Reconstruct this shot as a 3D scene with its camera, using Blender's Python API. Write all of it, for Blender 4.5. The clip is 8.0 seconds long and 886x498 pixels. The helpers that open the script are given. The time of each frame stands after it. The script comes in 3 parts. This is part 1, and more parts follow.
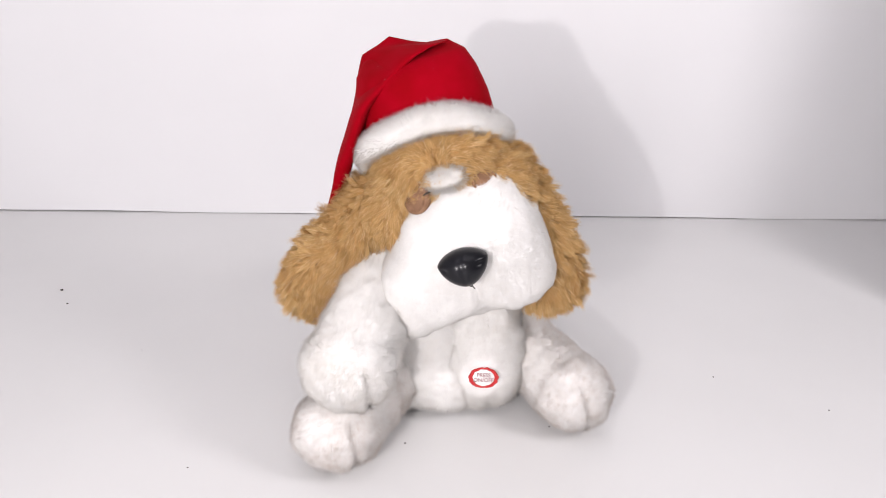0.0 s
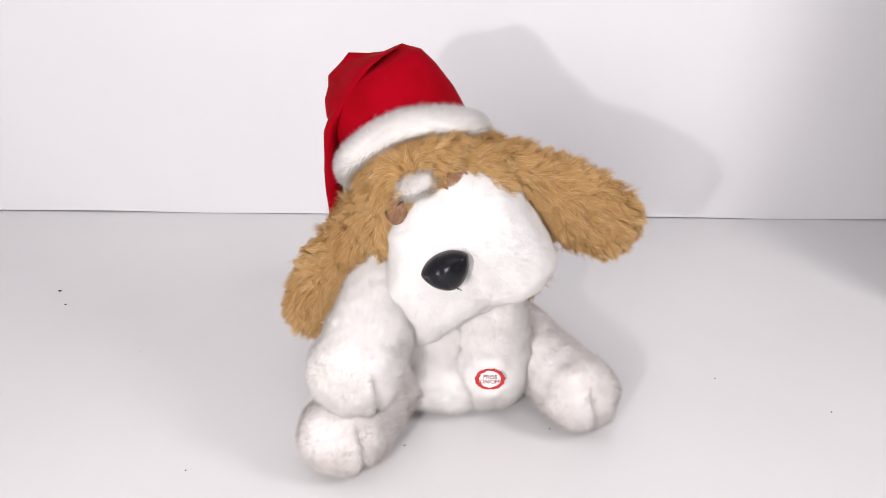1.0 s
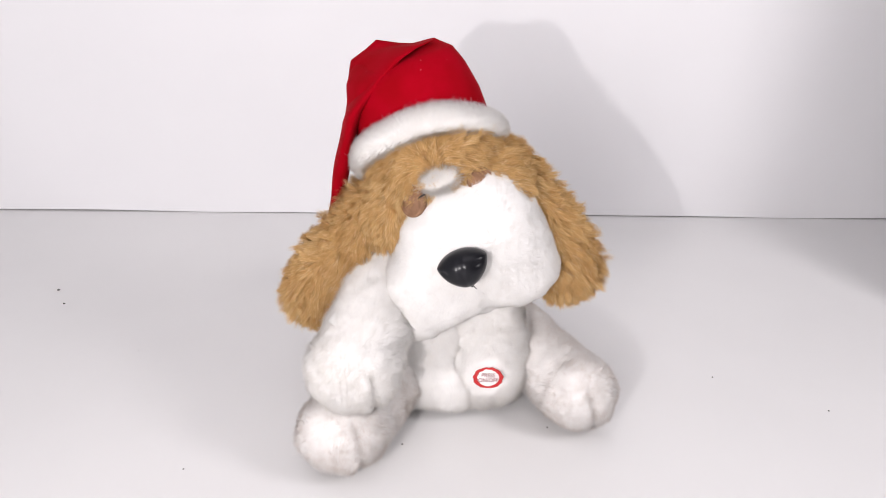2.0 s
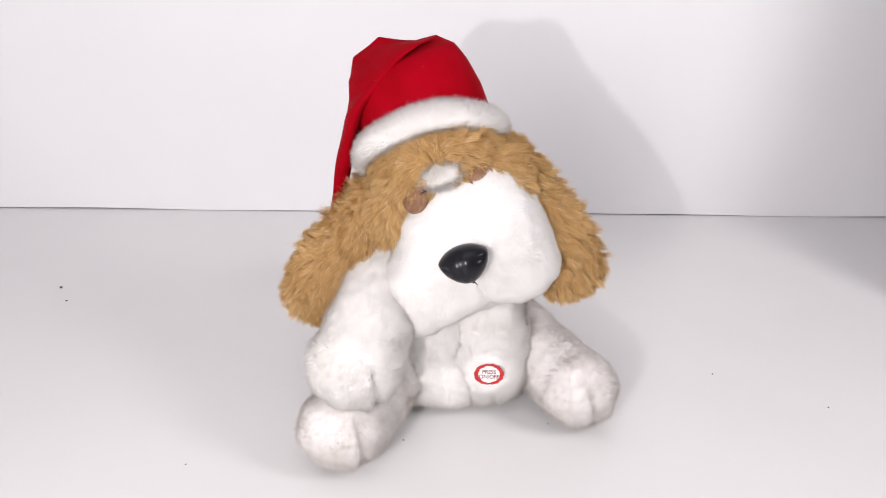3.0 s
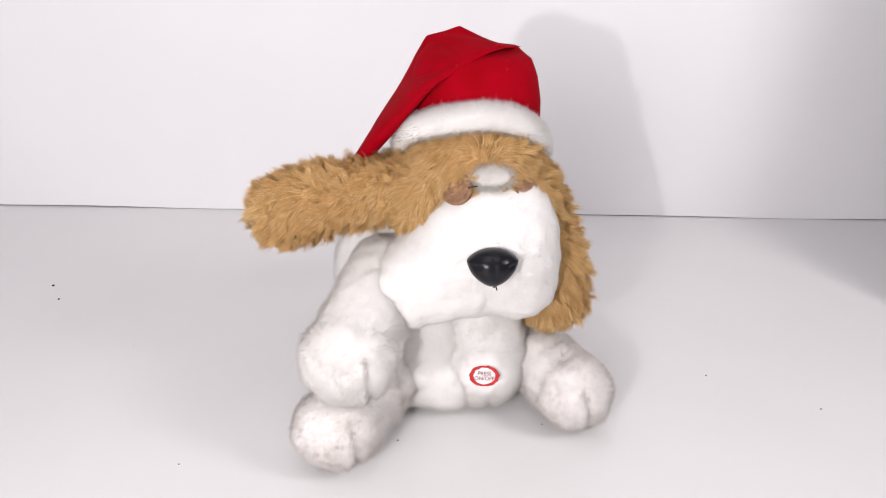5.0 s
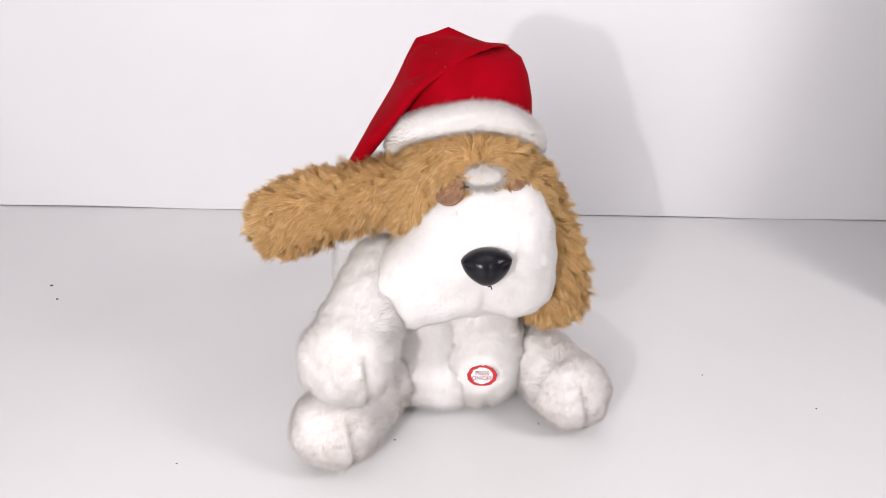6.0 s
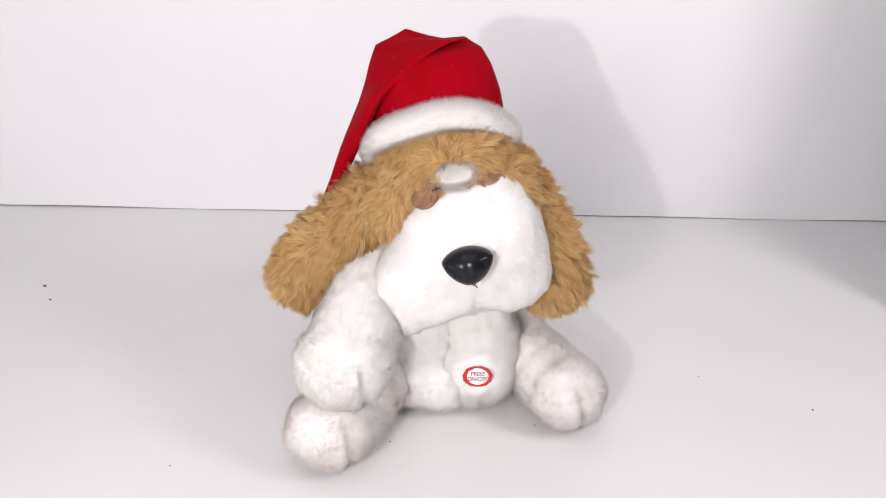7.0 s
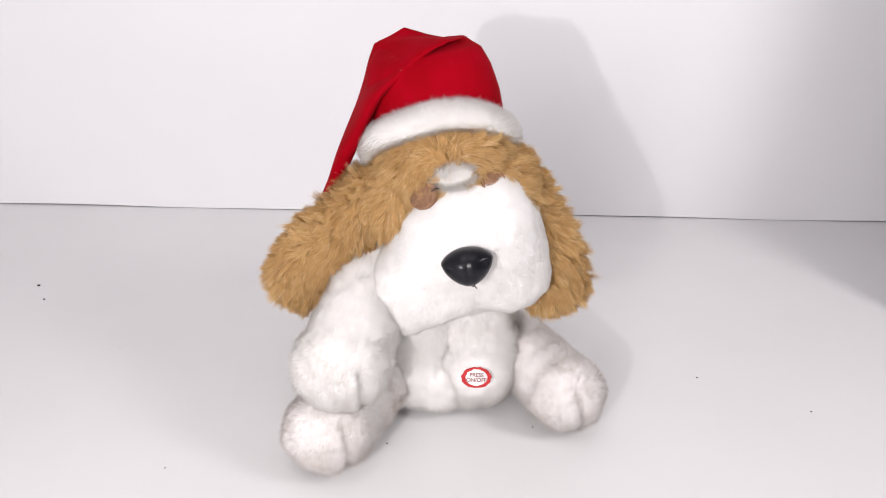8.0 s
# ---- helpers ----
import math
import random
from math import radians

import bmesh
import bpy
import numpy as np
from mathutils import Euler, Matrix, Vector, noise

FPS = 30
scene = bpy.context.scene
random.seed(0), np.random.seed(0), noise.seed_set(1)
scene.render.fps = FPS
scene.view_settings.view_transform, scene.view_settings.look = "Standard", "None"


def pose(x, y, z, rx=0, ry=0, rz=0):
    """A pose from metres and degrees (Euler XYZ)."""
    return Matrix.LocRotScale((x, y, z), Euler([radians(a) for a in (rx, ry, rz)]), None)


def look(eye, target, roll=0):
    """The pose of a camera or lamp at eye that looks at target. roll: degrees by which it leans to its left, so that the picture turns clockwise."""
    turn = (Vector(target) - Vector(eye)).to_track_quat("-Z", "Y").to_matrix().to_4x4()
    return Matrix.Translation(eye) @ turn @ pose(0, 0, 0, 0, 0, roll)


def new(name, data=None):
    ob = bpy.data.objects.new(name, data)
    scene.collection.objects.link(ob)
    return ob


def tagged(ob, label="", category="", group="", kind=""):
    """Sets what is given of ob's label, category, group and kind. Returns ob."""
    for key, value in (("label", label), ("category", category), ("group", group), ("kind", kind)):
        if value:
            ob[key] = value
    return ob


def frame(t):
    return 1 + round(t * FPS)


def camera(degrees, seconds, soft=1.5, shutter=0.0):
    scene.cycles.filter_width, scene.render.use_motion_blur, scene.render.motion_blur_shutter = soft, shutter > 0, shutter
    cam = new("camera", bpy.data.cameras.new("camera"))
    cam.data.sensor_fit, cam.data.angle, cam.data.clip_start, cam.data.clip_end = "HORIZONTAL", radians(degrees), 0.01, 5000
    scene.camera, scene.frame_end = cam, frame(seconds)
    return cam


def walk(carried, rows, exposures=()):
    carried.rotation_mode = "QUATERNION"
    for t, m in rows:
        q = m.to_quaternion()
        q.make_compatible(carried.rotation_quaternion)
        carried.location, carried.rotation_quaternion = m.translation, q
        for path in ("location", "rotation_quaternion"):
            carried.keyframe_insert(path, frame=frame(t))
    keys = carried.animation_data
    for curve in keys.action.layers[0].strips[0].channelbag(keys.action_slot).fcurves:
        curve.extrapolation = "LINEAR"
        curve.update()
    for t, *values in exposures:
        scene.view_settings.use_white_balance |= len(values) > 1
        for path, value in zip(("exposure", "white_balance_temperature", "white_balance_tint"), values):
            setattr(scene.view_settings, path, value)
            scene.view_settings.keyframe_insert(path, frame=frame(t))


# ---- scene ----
cam = camera(66.0, 8.0, soft=1.0)

# a phone on a low stand, drifting a little
PATH = [
    (0.0, pose(0.0000, 0.0000, 0.3600, 65.000, 0.000, 0.000)),
    (0.5, pose(0.0009, 0.0024, 0.3598, 64.959, 0.056, 0.056)),
    (1.0, pose(0.0005, 0.0039, 0.3595, 64.945, 0.034, 0.014)),
    (1.5, pose(0.0026, 0.0046, 0.3601, 64.866, 0.054, -0.003)),
    (3.0, pose(0.0024, 0.0005, 0.3586, 64.835, 0.064, 0.093)),
    (3.5, pose(0.0009, 0.0031, 0.3584, 64.789, -0.029, 0.064)),
    (4.0, pose(0.0011, 0.0013, 0.3585, 64.751, -0.184, -0.022)),
    (5.5, pose(0.0005, 0.0007, 0.3586, 64.866, -0.514, -0.356)),
    (6.0, pose(0.0022, -0.0011, 0.3596, 64.855, -0.513, -0.356)),
    (6.5, pose(0.0021, -0.0004, 0.3592, 64.880, -0.583, -0.451)),
    (7.0, pose(0.0030, 0.0018, 0.3589, 64.851, -0.676, -0.598)),
    (7.5, pose(0.0035, 0.0042, 0.3582, 64.810, -0.822, -0.715)),
    (8.0, pose(0.0018, 0.0061, 0.3588, 64.712, -0.916, -0.835)),
]
walk(cam, PATH)

# ---- light ----
scene.view_settings.exposure = 0.0
world = bpy.data.worlds.new("room_air")
scene.world = world
world.use_nodes = True
world.node_tree.nodes["Background"].inputs["Color"].default_value = (0.93, 0.94, 1.0, 1)
world.node_tree.nodes["Background"].inputs["Strength"].default_value = 0.3


def lamp(name, kind, m, power, colour, **more):
    data = bpy.data.lights.new(name, kind)
    data.energy, data.color = power, colour
    for key, value in more.items():
        if key == "size":
            data.size = value
        elif key == "size_y":
            data.shape, data.size_y = "RECTANGLE", value
        elif key == "radius":
            data.shadow_soft_size = value
    ob = new(name, data)
    ob.matrix_world = m
    return ob


# a small bare lamp beside the lens throws the hard shadow; a soft lamp at the side lights the toy's other flank;
# two unseen area lamps, one wide behind the lens and one overhead, are added as fill
KEY = (-0.214, -0.205, 0.351)
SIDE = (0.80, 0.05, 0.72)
lamp("key_lamp", "POINT", pose(*KEY), 9.6, (1.0, 0.945, 0.955), radius=0.009)
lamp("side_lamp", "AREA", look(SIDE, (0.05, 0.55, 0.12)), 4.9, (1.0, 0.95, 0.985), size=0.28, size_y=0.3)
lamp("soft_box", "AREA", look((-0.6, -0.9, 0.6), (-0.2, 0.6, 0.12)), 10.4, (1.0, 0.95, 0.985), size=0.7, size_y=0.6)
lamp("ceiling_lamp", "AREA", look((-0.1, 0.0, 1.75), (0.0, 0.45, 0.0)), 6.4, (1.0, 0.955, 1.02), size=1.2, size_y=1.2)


# ---- materials ----
def material(name):
    mat = bpy.data.materials.new(name)
    mat.use_nodes = True
    nodes, links = mat.node_tree.nodes, mat.node_tree.links
    return mat, nodes, links, nodes["Principled BSDF"]


def noise_node(nodes, links, scale, detail=4.0):
    coord = nodes.new("ShaderNodeTexCoord")
    tex = nodes.new("ShaderNodeTexNoise")
    tex.inputs["Scale"].default_value, tex.inputs["Detail"].default_value = scale, detail
    links.new(coord.outputs["Object"], tex.inputs["Vector"])
    return tex


def ramp(nodes, links, source, low, high, a, b):
    node = nodes.new("ShaderNodeValToRGB")
    node.color_ramp.elements[0].position, node.color_ramp.elements[1].position = low, high
    node.color_ramp.elements[0].color, node.color_ramp.elements[1].color = (*a, 1), (*b, 1)
    links.new(source, node.inputs["Fac"])
    return node


def mix(nodes, links, fac, a, b, kind="MIX"):
    node = nodes.new("ShaderNodeMix")
    node.data_type, node.blend_type = "RGBA", kind
    for key, value in ((0, fac), (6, a), (7, b)):
        if isinstance(value, (float, int)):
            node.inputs[key].default_value = value
        elif isinstance(value, tuple):
            node.inputs[key].default_value = (*value, 1)
        else:
            links.new(value, node.inputs[key])
    return node.outputs[2]


def bump(nodes, links, bsdf, height, strength, distance):
    node = nodes.new("ShaderNodeBump")
    node.inputs["Strength"].default_value, node.inputs["Distance"].default_value = strength, distance
    links.new(height, node.inputs["Height"])
    links.new(node.outputs["Normal"], bsdf.inputs["Normal"])


def surface(name, a, b, scale, rough, fine=0.0, fine_scale=400.0, spec=0.5):
    """A plain surface with faint blotches at one scale and relief at another."""
    mat, nodes, links, bsdf = material(name)
    tex = noise_node(nodes, links, scale)
    links.new(ramp(nodes, links, tex.outputs["Fac"], 0.35, 0.65, a, b).outputs["Color"], bsdf.inputs["Base Color"])
    bsdf.inputs["Roughness"].default_value = rough
    bsdf.inputs["Specular IOR Level"].default_value = spec
    if fine:
        bump(nodes, links, bsdf, noise_node(nodes, links, fine_scale, 3.0).outputs["Fac"], fine, 0.0005)
    return mat


def fur_material(name, a, b, tip, patch, patch_scale, backing):
    """Plush: the backing cloth, and fibre in which each strand differs a little, with wider patches of soiling; fibre lets light through."""
    cloth = surface(name + "_backing", tuple(c * 0.92 for c in backing), backing, 90.0, 0.95, 0.3, 900.0, 0.1)
    mat, nodes, links, bsdf = material(name)
    info = nodes.new("ShaderNodeNewGeometry")
    strand = ramp(nodes, links, info.outputs["Random Per Island"], 0.0, 1.0, a, b)
    strand.color_ramp.elements.new(0.75).color = (*b, 1)
    strand.color_ramp.elements[-1].color = (*tip, 1)
    lock = ramp(nodes, links, noise_node(nodes, links, 240.0, 1.0).outputs["Fac"], 0.3, 0.7, tuple(1 - (1 - c) * 0.6 for c in patch), (1, 1, 1))
    tex = noise_node(nodes, links, patch_scale, 3.0)
    soil = ramp(nodes, links, tex.outputs["Fac"], 0.4, 0.72, (1, 1, 1), patch)
    colour = mix(nodes, links, 1.0, strand.outputs["Color"], soil.outputs["Color"], "MULTIPLY")
    colour = mix(nodes, links, 1.0, colour, lock.outputs["Color"], "MULTIPLY")
    links.new(colour, bsdf.inputs["Base Color"])
    bsdf.inputs["Roughness"].default_value = 0.85
    bsdf.inputs["Specular IOR Level"].default_value = 0.06
    glow = nodes.new("ShaderNodeBsdfTranslucent")
    links.new(colour, glow.inputs["Color"])
    both = nodes.new("ShaderNodeMixShader")
    both.inputs[0].default_value = 0.5
    links.new(bsdf.outputs["BSDF"], both.inputs[1])
    links.new(glow.outputs["BSDF"], both.inputs[2])
    links.new(both.outputs["Shader"], nodes["Material Output"].inputs["Surface"])
    return cloth, mat


M_TABLE = surface("white_laminate", (0.68, 0.675, 0.67), (0.72, 0.715, 0.71), 3.0, 0.33, 0.05, 160.0, 0.4)
M_BOARD = surface("white_board", (0.77, 0.765, 0.775), (0.8, 0.795, 0.805), 2.5, 0.6, 0.08, 90.0, 0.3)
M_ROOM = surface("room_paint", (0.62, 0.62, 0.62), (0.66, 0.66, 0.66), 2.0, 0.8)
# darker grey for unseen pieces, chosen to bounce less light
M_DIM = surface("low_bounce_grey", (0.2, 0.2, 0.2), (0.24, 0.24, 0.24), 2.0, 0.8)
M_SPECK = surface("dark_crumb", (0.03, 0.025, 0.02), (0.07, 0.06, 0.05), 900.0, 0.9)
M_WHITE = fur_material("white_plush", (0.85, 0.84, 0.822), (0.88, 0.871, 0.856), (0.905, 0.898, 0.885), (0.94, 0.926, 0.908), 28.0, (0.85, 0.839, 0.82))
M_WORN = fur_material("worn_white_plush", (0.87, 0.857, 0.842), (0.905, 0.894, 0.882), (0.925, 0.915, 0.905), (0.85, 0.81, 0.78), 38.0, (0.865, 0.85, 0.832))
M_TAN = fur_material("tan_plush", (0.6, 0.405, 0.178), (0.82, 0.597, 0.302), (0.93, 0.775, 0.51), (0.9, 0.845, 0.77), 45.0, (0.6, 0.405, 0.188))
M_FELT = surface("brown_felt", (0.2, 0.11, 0.065), (0.27, 0.155, 0.095), 220.0, 0.95, 0.5, 1500.0, 0.1)
M_NOSE = surface("black_nose_plastic", (0.006, 0.006, 0.008), (0.01, 0.01, 0.013), 60.0, 0.28, 0.05, 300.0, 0.22)
M_THREAD = surface("black_thread", (0.01, 0.01, 0.01), (0.02, 0.02, 0.02), 500.0, 0.8)
M_LABEL = surface("white_satin", (0.8, 0.79, 0.78), (0.86, 0.85, 0.84), 200.0, 0.45, 0.2, 2500.0)
M_RED_THREAD = surface("red_thread", (0.42, 0.01, 0.015), (0.58, 0.03, 0.03), 700.0, 0.7, 0.5, 3000.0)
M_INK = surface("brown_red_ink", (0.16, 0.02, 0.025), (0.22, 0.03, 0.035), 300.0, 0.7)


def velvet():
    mat, nodes, links, bsdf = material("red_velvet")
    tex = noise_node(nodes, links, 60.0, 5.0)
    pile = ramp(nodes, links, tex.outputs["Fac"], 0.35, 0.7, (0.25, 0.0, 0.004), (0.31, 0.0, 0.008))
    lint = ramp(nodes, links, noise_node(nodes, links, 700.0, 1.0).outputs["Fac"], 0.8, 0.83, (0, 0, 0), (1, 1, 1))
    links.new(mix(nodes, links, lint.outputs["Color"], pile.outputs["Color"], (0.6, 0.35, 0.33)), bsdf.inputs["Base Color"])
    bsdf.inputs["Roughness"].default_value = 0.85
    bsdf.inputs["Specular IOR Level"].default_value = 0.05
    bsdf.inputs["Sheen Weight"].default_value = 0.03
    bsdf.inputs["Sheen Roughness"].default_value = 0.35
    bsdf.inputs["Sheen Tint"].default_value = (1.0, 0.25, 0.25, 1)
    bump(nodes, links, bsdf, noise_node(nodes, links, 1800.0, 2.0).outputs["Fac"], 0.35, 0.0004)
    return mat


M_VELVET = velvet()


# ---- mesh tools ----
def finish(name, bm, mat, parent=None, label="", smooth=True, origin=(0, 0, 0)):
    mesh = bpy.data.meshes.new(name)
    bmesh.ops.translate(bm, verts=bm.verts, vec=-Vector(origin))
    bm.to_mesh(mesh)
    bm.free()
    mesh.materials.append(mat)
    mesh.polygons.foreach_set("use_smooth", [smooth] * len(mesh.polygons))
    ob = new(name, mesh)
    ob.parent = parent
    if label:
        tagged(ob, label)
    return ob


def part(name, bm, mat, parent, label="", origin=(0, 0, 0)):
    return finish(name, bm, mat, parent, label, True, origin)


def box(bm, a, b, bevel=0.0):
    made = bmesh.ops.create_cube(bm, size=1.0)["verts"]
    mid, size = [(p + q) / 2 for p, q in zip(a, b)], [q - p for p, q in zip(a, b)]
    bmesh.ops.transform(bm, matrix=Matrix.LocRotScale(mid, None, size), verts=made)
    if bevel:
        edges = list({e for v in made for e in v.link_edges})
        bmesh.ops.bevel(bm, geom=edges, offset=bevel, segments=2, profile=0.5, affect="EDGES")


def blob(bm, at, radii, turn=(0, 0, 0), detail=3):
    made = bmesh.ops.create_icosphere(bm, subdivisions=detail, radius=1.0)["verts"]
    bmesh.ops.transform(bm, matrix=pose(*at, *turn) @ Matrix.Diagonal((*radii, 1)), verts=made)


def chain(bm, a, ra, b, rb, steps=6):
    """Blobs that run from a to b, for a stuffed limb."""
    for k in range(steps):
        u = k / (steps - 1)
        blob(bm, [p + (q - p) * u for p, q in zip(a, b)], [p + (q - p) * u for p, q in zip(ra, rb)])


def loft(bm, rings, closed=True, caps=True):
    rows = [[bm.verts.new(p) for p in ring] for ring in rings]
    n = len(rows[0])
    for r0, r1 in zip(rows, rows[1:]):
        for i in range(n if closed else n - 1):
            bm.faces.new((r0[i], r0[(i + 1) % n], r1[(i + 1) % n], r1[i]))
    if caps:
        bm.faces.new(rows[0][::-1])
        bm.faces.new(rows[-1])
    bmesh.ops.recalc_face_normals(bm, faces=bm.faces)


def stuffed(bm, voxel=0.0028, smooth=10):
    """One skin round all the blobs of bm: vertices, normals and triangles as arrays."""
    mesh = bpy.data.meshes.new("skin")
    bm.to_mesh(mesh)
    bm.free()
    ob = new("skin", mesh)
    rem = ob.modifiers.new("skin", "REMESH")
    rem.mode, rem.voxel_size = "VOXEL", voxel
    soft = ob.modifiers.new("soft", "SMOOTH")
    soft.factor, soft.iterations = 0.5, smooth
    graph = bpy.context.evaluated_depsgraph_get()
    made = bpy.data.meshes.new_from_object(ob.evaluated_get(graph))
    bpy.data.objects.remove(ob)
    made.calc_loop_triangles()
    n, k = len(made.vertices), len(made.loop_triangles)
    co, no, tri = np.empty(n * 3), np.empty(n * 3), np.empty(k * 3, np.int32)
    made.vertices.foreach_get("co", co)
    made.vertex_normals.foreach_get("vector", no)
    made.loop_triangles.foreach_get("vertices", tri)
    bpy.data.meshes.remove(made)
    return co.reshape(-1, 3), no.reshape(-1, 3), tri.reshape(-1, 3)


def unit(v):
    return v / np.maximum(np.linalg.norm(v, axis=-1, keepdims=True), 1e-9)


def seams(skin, cuts, width=0.0024, depth=0.0042):
    """Draws the skin in along stitched lines. A cut: a point on its plane, the plane's normal, a centre and a reach."""
    co, no, tri = skin
    for at, normal, centre, reach in cuts:
        normal = np.array(normal) / np.linalg.norm(normal)
        off = np.abs((co - np.array(at)) @ normal)
        near = np.clip(1 - np.linalg.norm(co - np.array(centre), axis=1) / reach, 0, 1)
        co = co - no * (depth * np.exp(-(off / width) ** 2) * np.minimum(1, near * 3))[:, None]
    return co, no, tri


def lumps(skin, depth=0.0012, size=0.02, seed=1):
    """Uneven stuffing: slow swells and dents over the skin."""
    rng = np.random.default_rng(seed)
    co, no, tri = skin
    swell = sum(np.sin(co @ (unit(rng.normal(0, 1, 3)) * 6.28 / (size * rng.uniform(0.6, 1.6))) + rng.uniform(0, 6)) for _ in range(7)) / 2.6
    return co + no * (swell * depth)[:, None], no, tri


def plush(name, skin, mat, parent, label="", origin=(0, 0, 0), density=3.2e6, length=0.0033, width=0.0002,
          comb=(0, 0, -1), lift=0.64, wild=0.65, clump=0.0, clump_size=0.006, bald=None, soft=3.0, guard=2.0, seed=1):
    """A stuffed part with its pile: skin and strands in one mesh. comb: the way the pile lies, or a function of the roots."""
    rng = np.random.default_rng(seed)
    co, no, tri = skin
    a, b, c = co[tri[:, 0]], co[tri[:, 1]], co[tri[:, 2]]
    area = np.linalg.norm(np.cross(b - a, c - a), axis=1) / 2
    count = int(area.sum() * density)
    pick = rng.choice(len(tri), count, p=area / area.sum())
    u, v = rng.random((2, count))
    flip = u + v > 1
    u[flip], v[flip] = 1 - u[flip], 1 - v[flip]
    w = np.stack([1 - u - v, u, v], 1)[..., None]
    root = (co[tri[pick]] * w).sum(1)
    normal = unit((no[tri[pick]] * w).sum(1))
    size = length * rng.uniform(0.6, 1.15, count) * np.where(rng.random(count) < 0.05, guard, 1.0)
    if bald is not None:
        keep = bald(root)
        size = size * keep
        ok = keep > 0.05
        root, normal, size = root[ok], normal[ok], size[ok]
        count = len(root)
    way = comb(root) if callable(comb) else np.broadcast_to(np.array(comb, float), root.shape)
    way = unit(way - normal * (way * normal).sum(1, keepdims=True))
    # slow swirls in the lie of the pile
    swirl = np.stack([np.sin(root @ k1 + p1) for k1, p1 in zip(rng.normal(0, 55, (3, 3)), rng.uniform(0, 6, 3))], 1)
    lie = unit(normal * lift + way * (1 - lift) + swirl * 0.22 + rng.normal(0, wild, (count, 3)) * 0.5)
    under = (lie * normal).sum(1, keepdims=True)
    lie = unit(lie + normal * np.maximum(0, 0.22 - under))
    tip = root + lie * size[:, None] + way * (size * 0.25)[:, None]
    if clump:
        centres = max(2, int(area.sum() / clump_size**2))
        seeds = rng.choice(count, min(centres, count), replace=False)
        near = np.empty(count, np.int64)
        sq = (root[seeds] ** 2).sum(1)
        for i in range(0, count, 4000):
            near[i:i + 4000] = np.argmin(sq - 2 * root[i:i + 4000] @ root[seeds].T, axis=1)
        centre = seeds[near]
        hold = clump * rng.uniform(0.6, 1.0, count)[:, None]
        # every lock leans its own way, and bows as it goes
        lean = rng.normal(0, 0.17, (count, 3))[centre] * size[:, None]
        bow = rng.normal(0, 0.07, (count, 3))[centre] * size[:, None]
        tip = tip + (tip[centre] - tip) * hold + lean
        mid = root + (tip - root) * 0.5 + normal * (size * 0.16)[:, None] + bow
    else:
        mid = root + (tip - root) * 0.5 + normal * (size * 0.1)[:, None]
    along = unit(tip - root)
    side = unit(np.cross(along, normal) + rng.normal(0, 0.12, (count, 3)))
    half = width * rng.uniform(0.7, 1.2, count)[:, None] / 2
    root = root - normal * 0.0006
    verts = np.stack([root - side * half, root + side * half, mid - side * half * 0.8, mid + side * half * 0.8, tip], 1)
    n0 = len(co)
    base = n0 + np.arange(count)[:, None, None] * 5
    faces = (base + np.array([[0, 1, 3], [0, 3, 2], [2, 3, 4]])).reshape(-1, 3)
    all_co = np.concatenate([co, verts.reshape(-1, 3)]) - np.array(origin)
    all_tri = np.concatenate([tri, faces]).astype(np.int32)
    mesh = bpy.data.meshes.new(name)
    mesh.vertices.add(len(all_co))
    mesh.vertices.foreach_set("co", all_co.ravel())
    mesh.loops.add(all_tri.size)
    mesh.loops.foreach_set("vertex_index", all_tri.ravel())
    mesh.polygons.add(len(all_tri))
    mesh.polygons.foreach_set("loop_start", np.arange(0, all_tri.size, 3, dtype=np.int32))
    mesh.update(calc_edges=True)
    mesh.polygons.foreach_set("use_smooth", np.ones(len(all_tri), bool))
    leaned = unit(np.repeat(normal, 5, axis=0) * soft + np.repeat(np.cross(side, along) * np.sign((np.cross(side, along) * normal).sum(1, keepdims=True)), 5, axis=0) * 0.6)
    mesh.normals_split_custom_set_from_vertices(np.concatenate([no, leaned]))
    mesh.materials.append(mat[0])
    mesh.materials.append(mat[1])
    mesh.polygons.foreach_set("material_index", (np.arange(len(all_tri)) >= len(tri)).astype(np.int32))
    ob = new(name, mesh)
    ob.parent = parent
    if label:
        tagged(ob, label)
    return ob


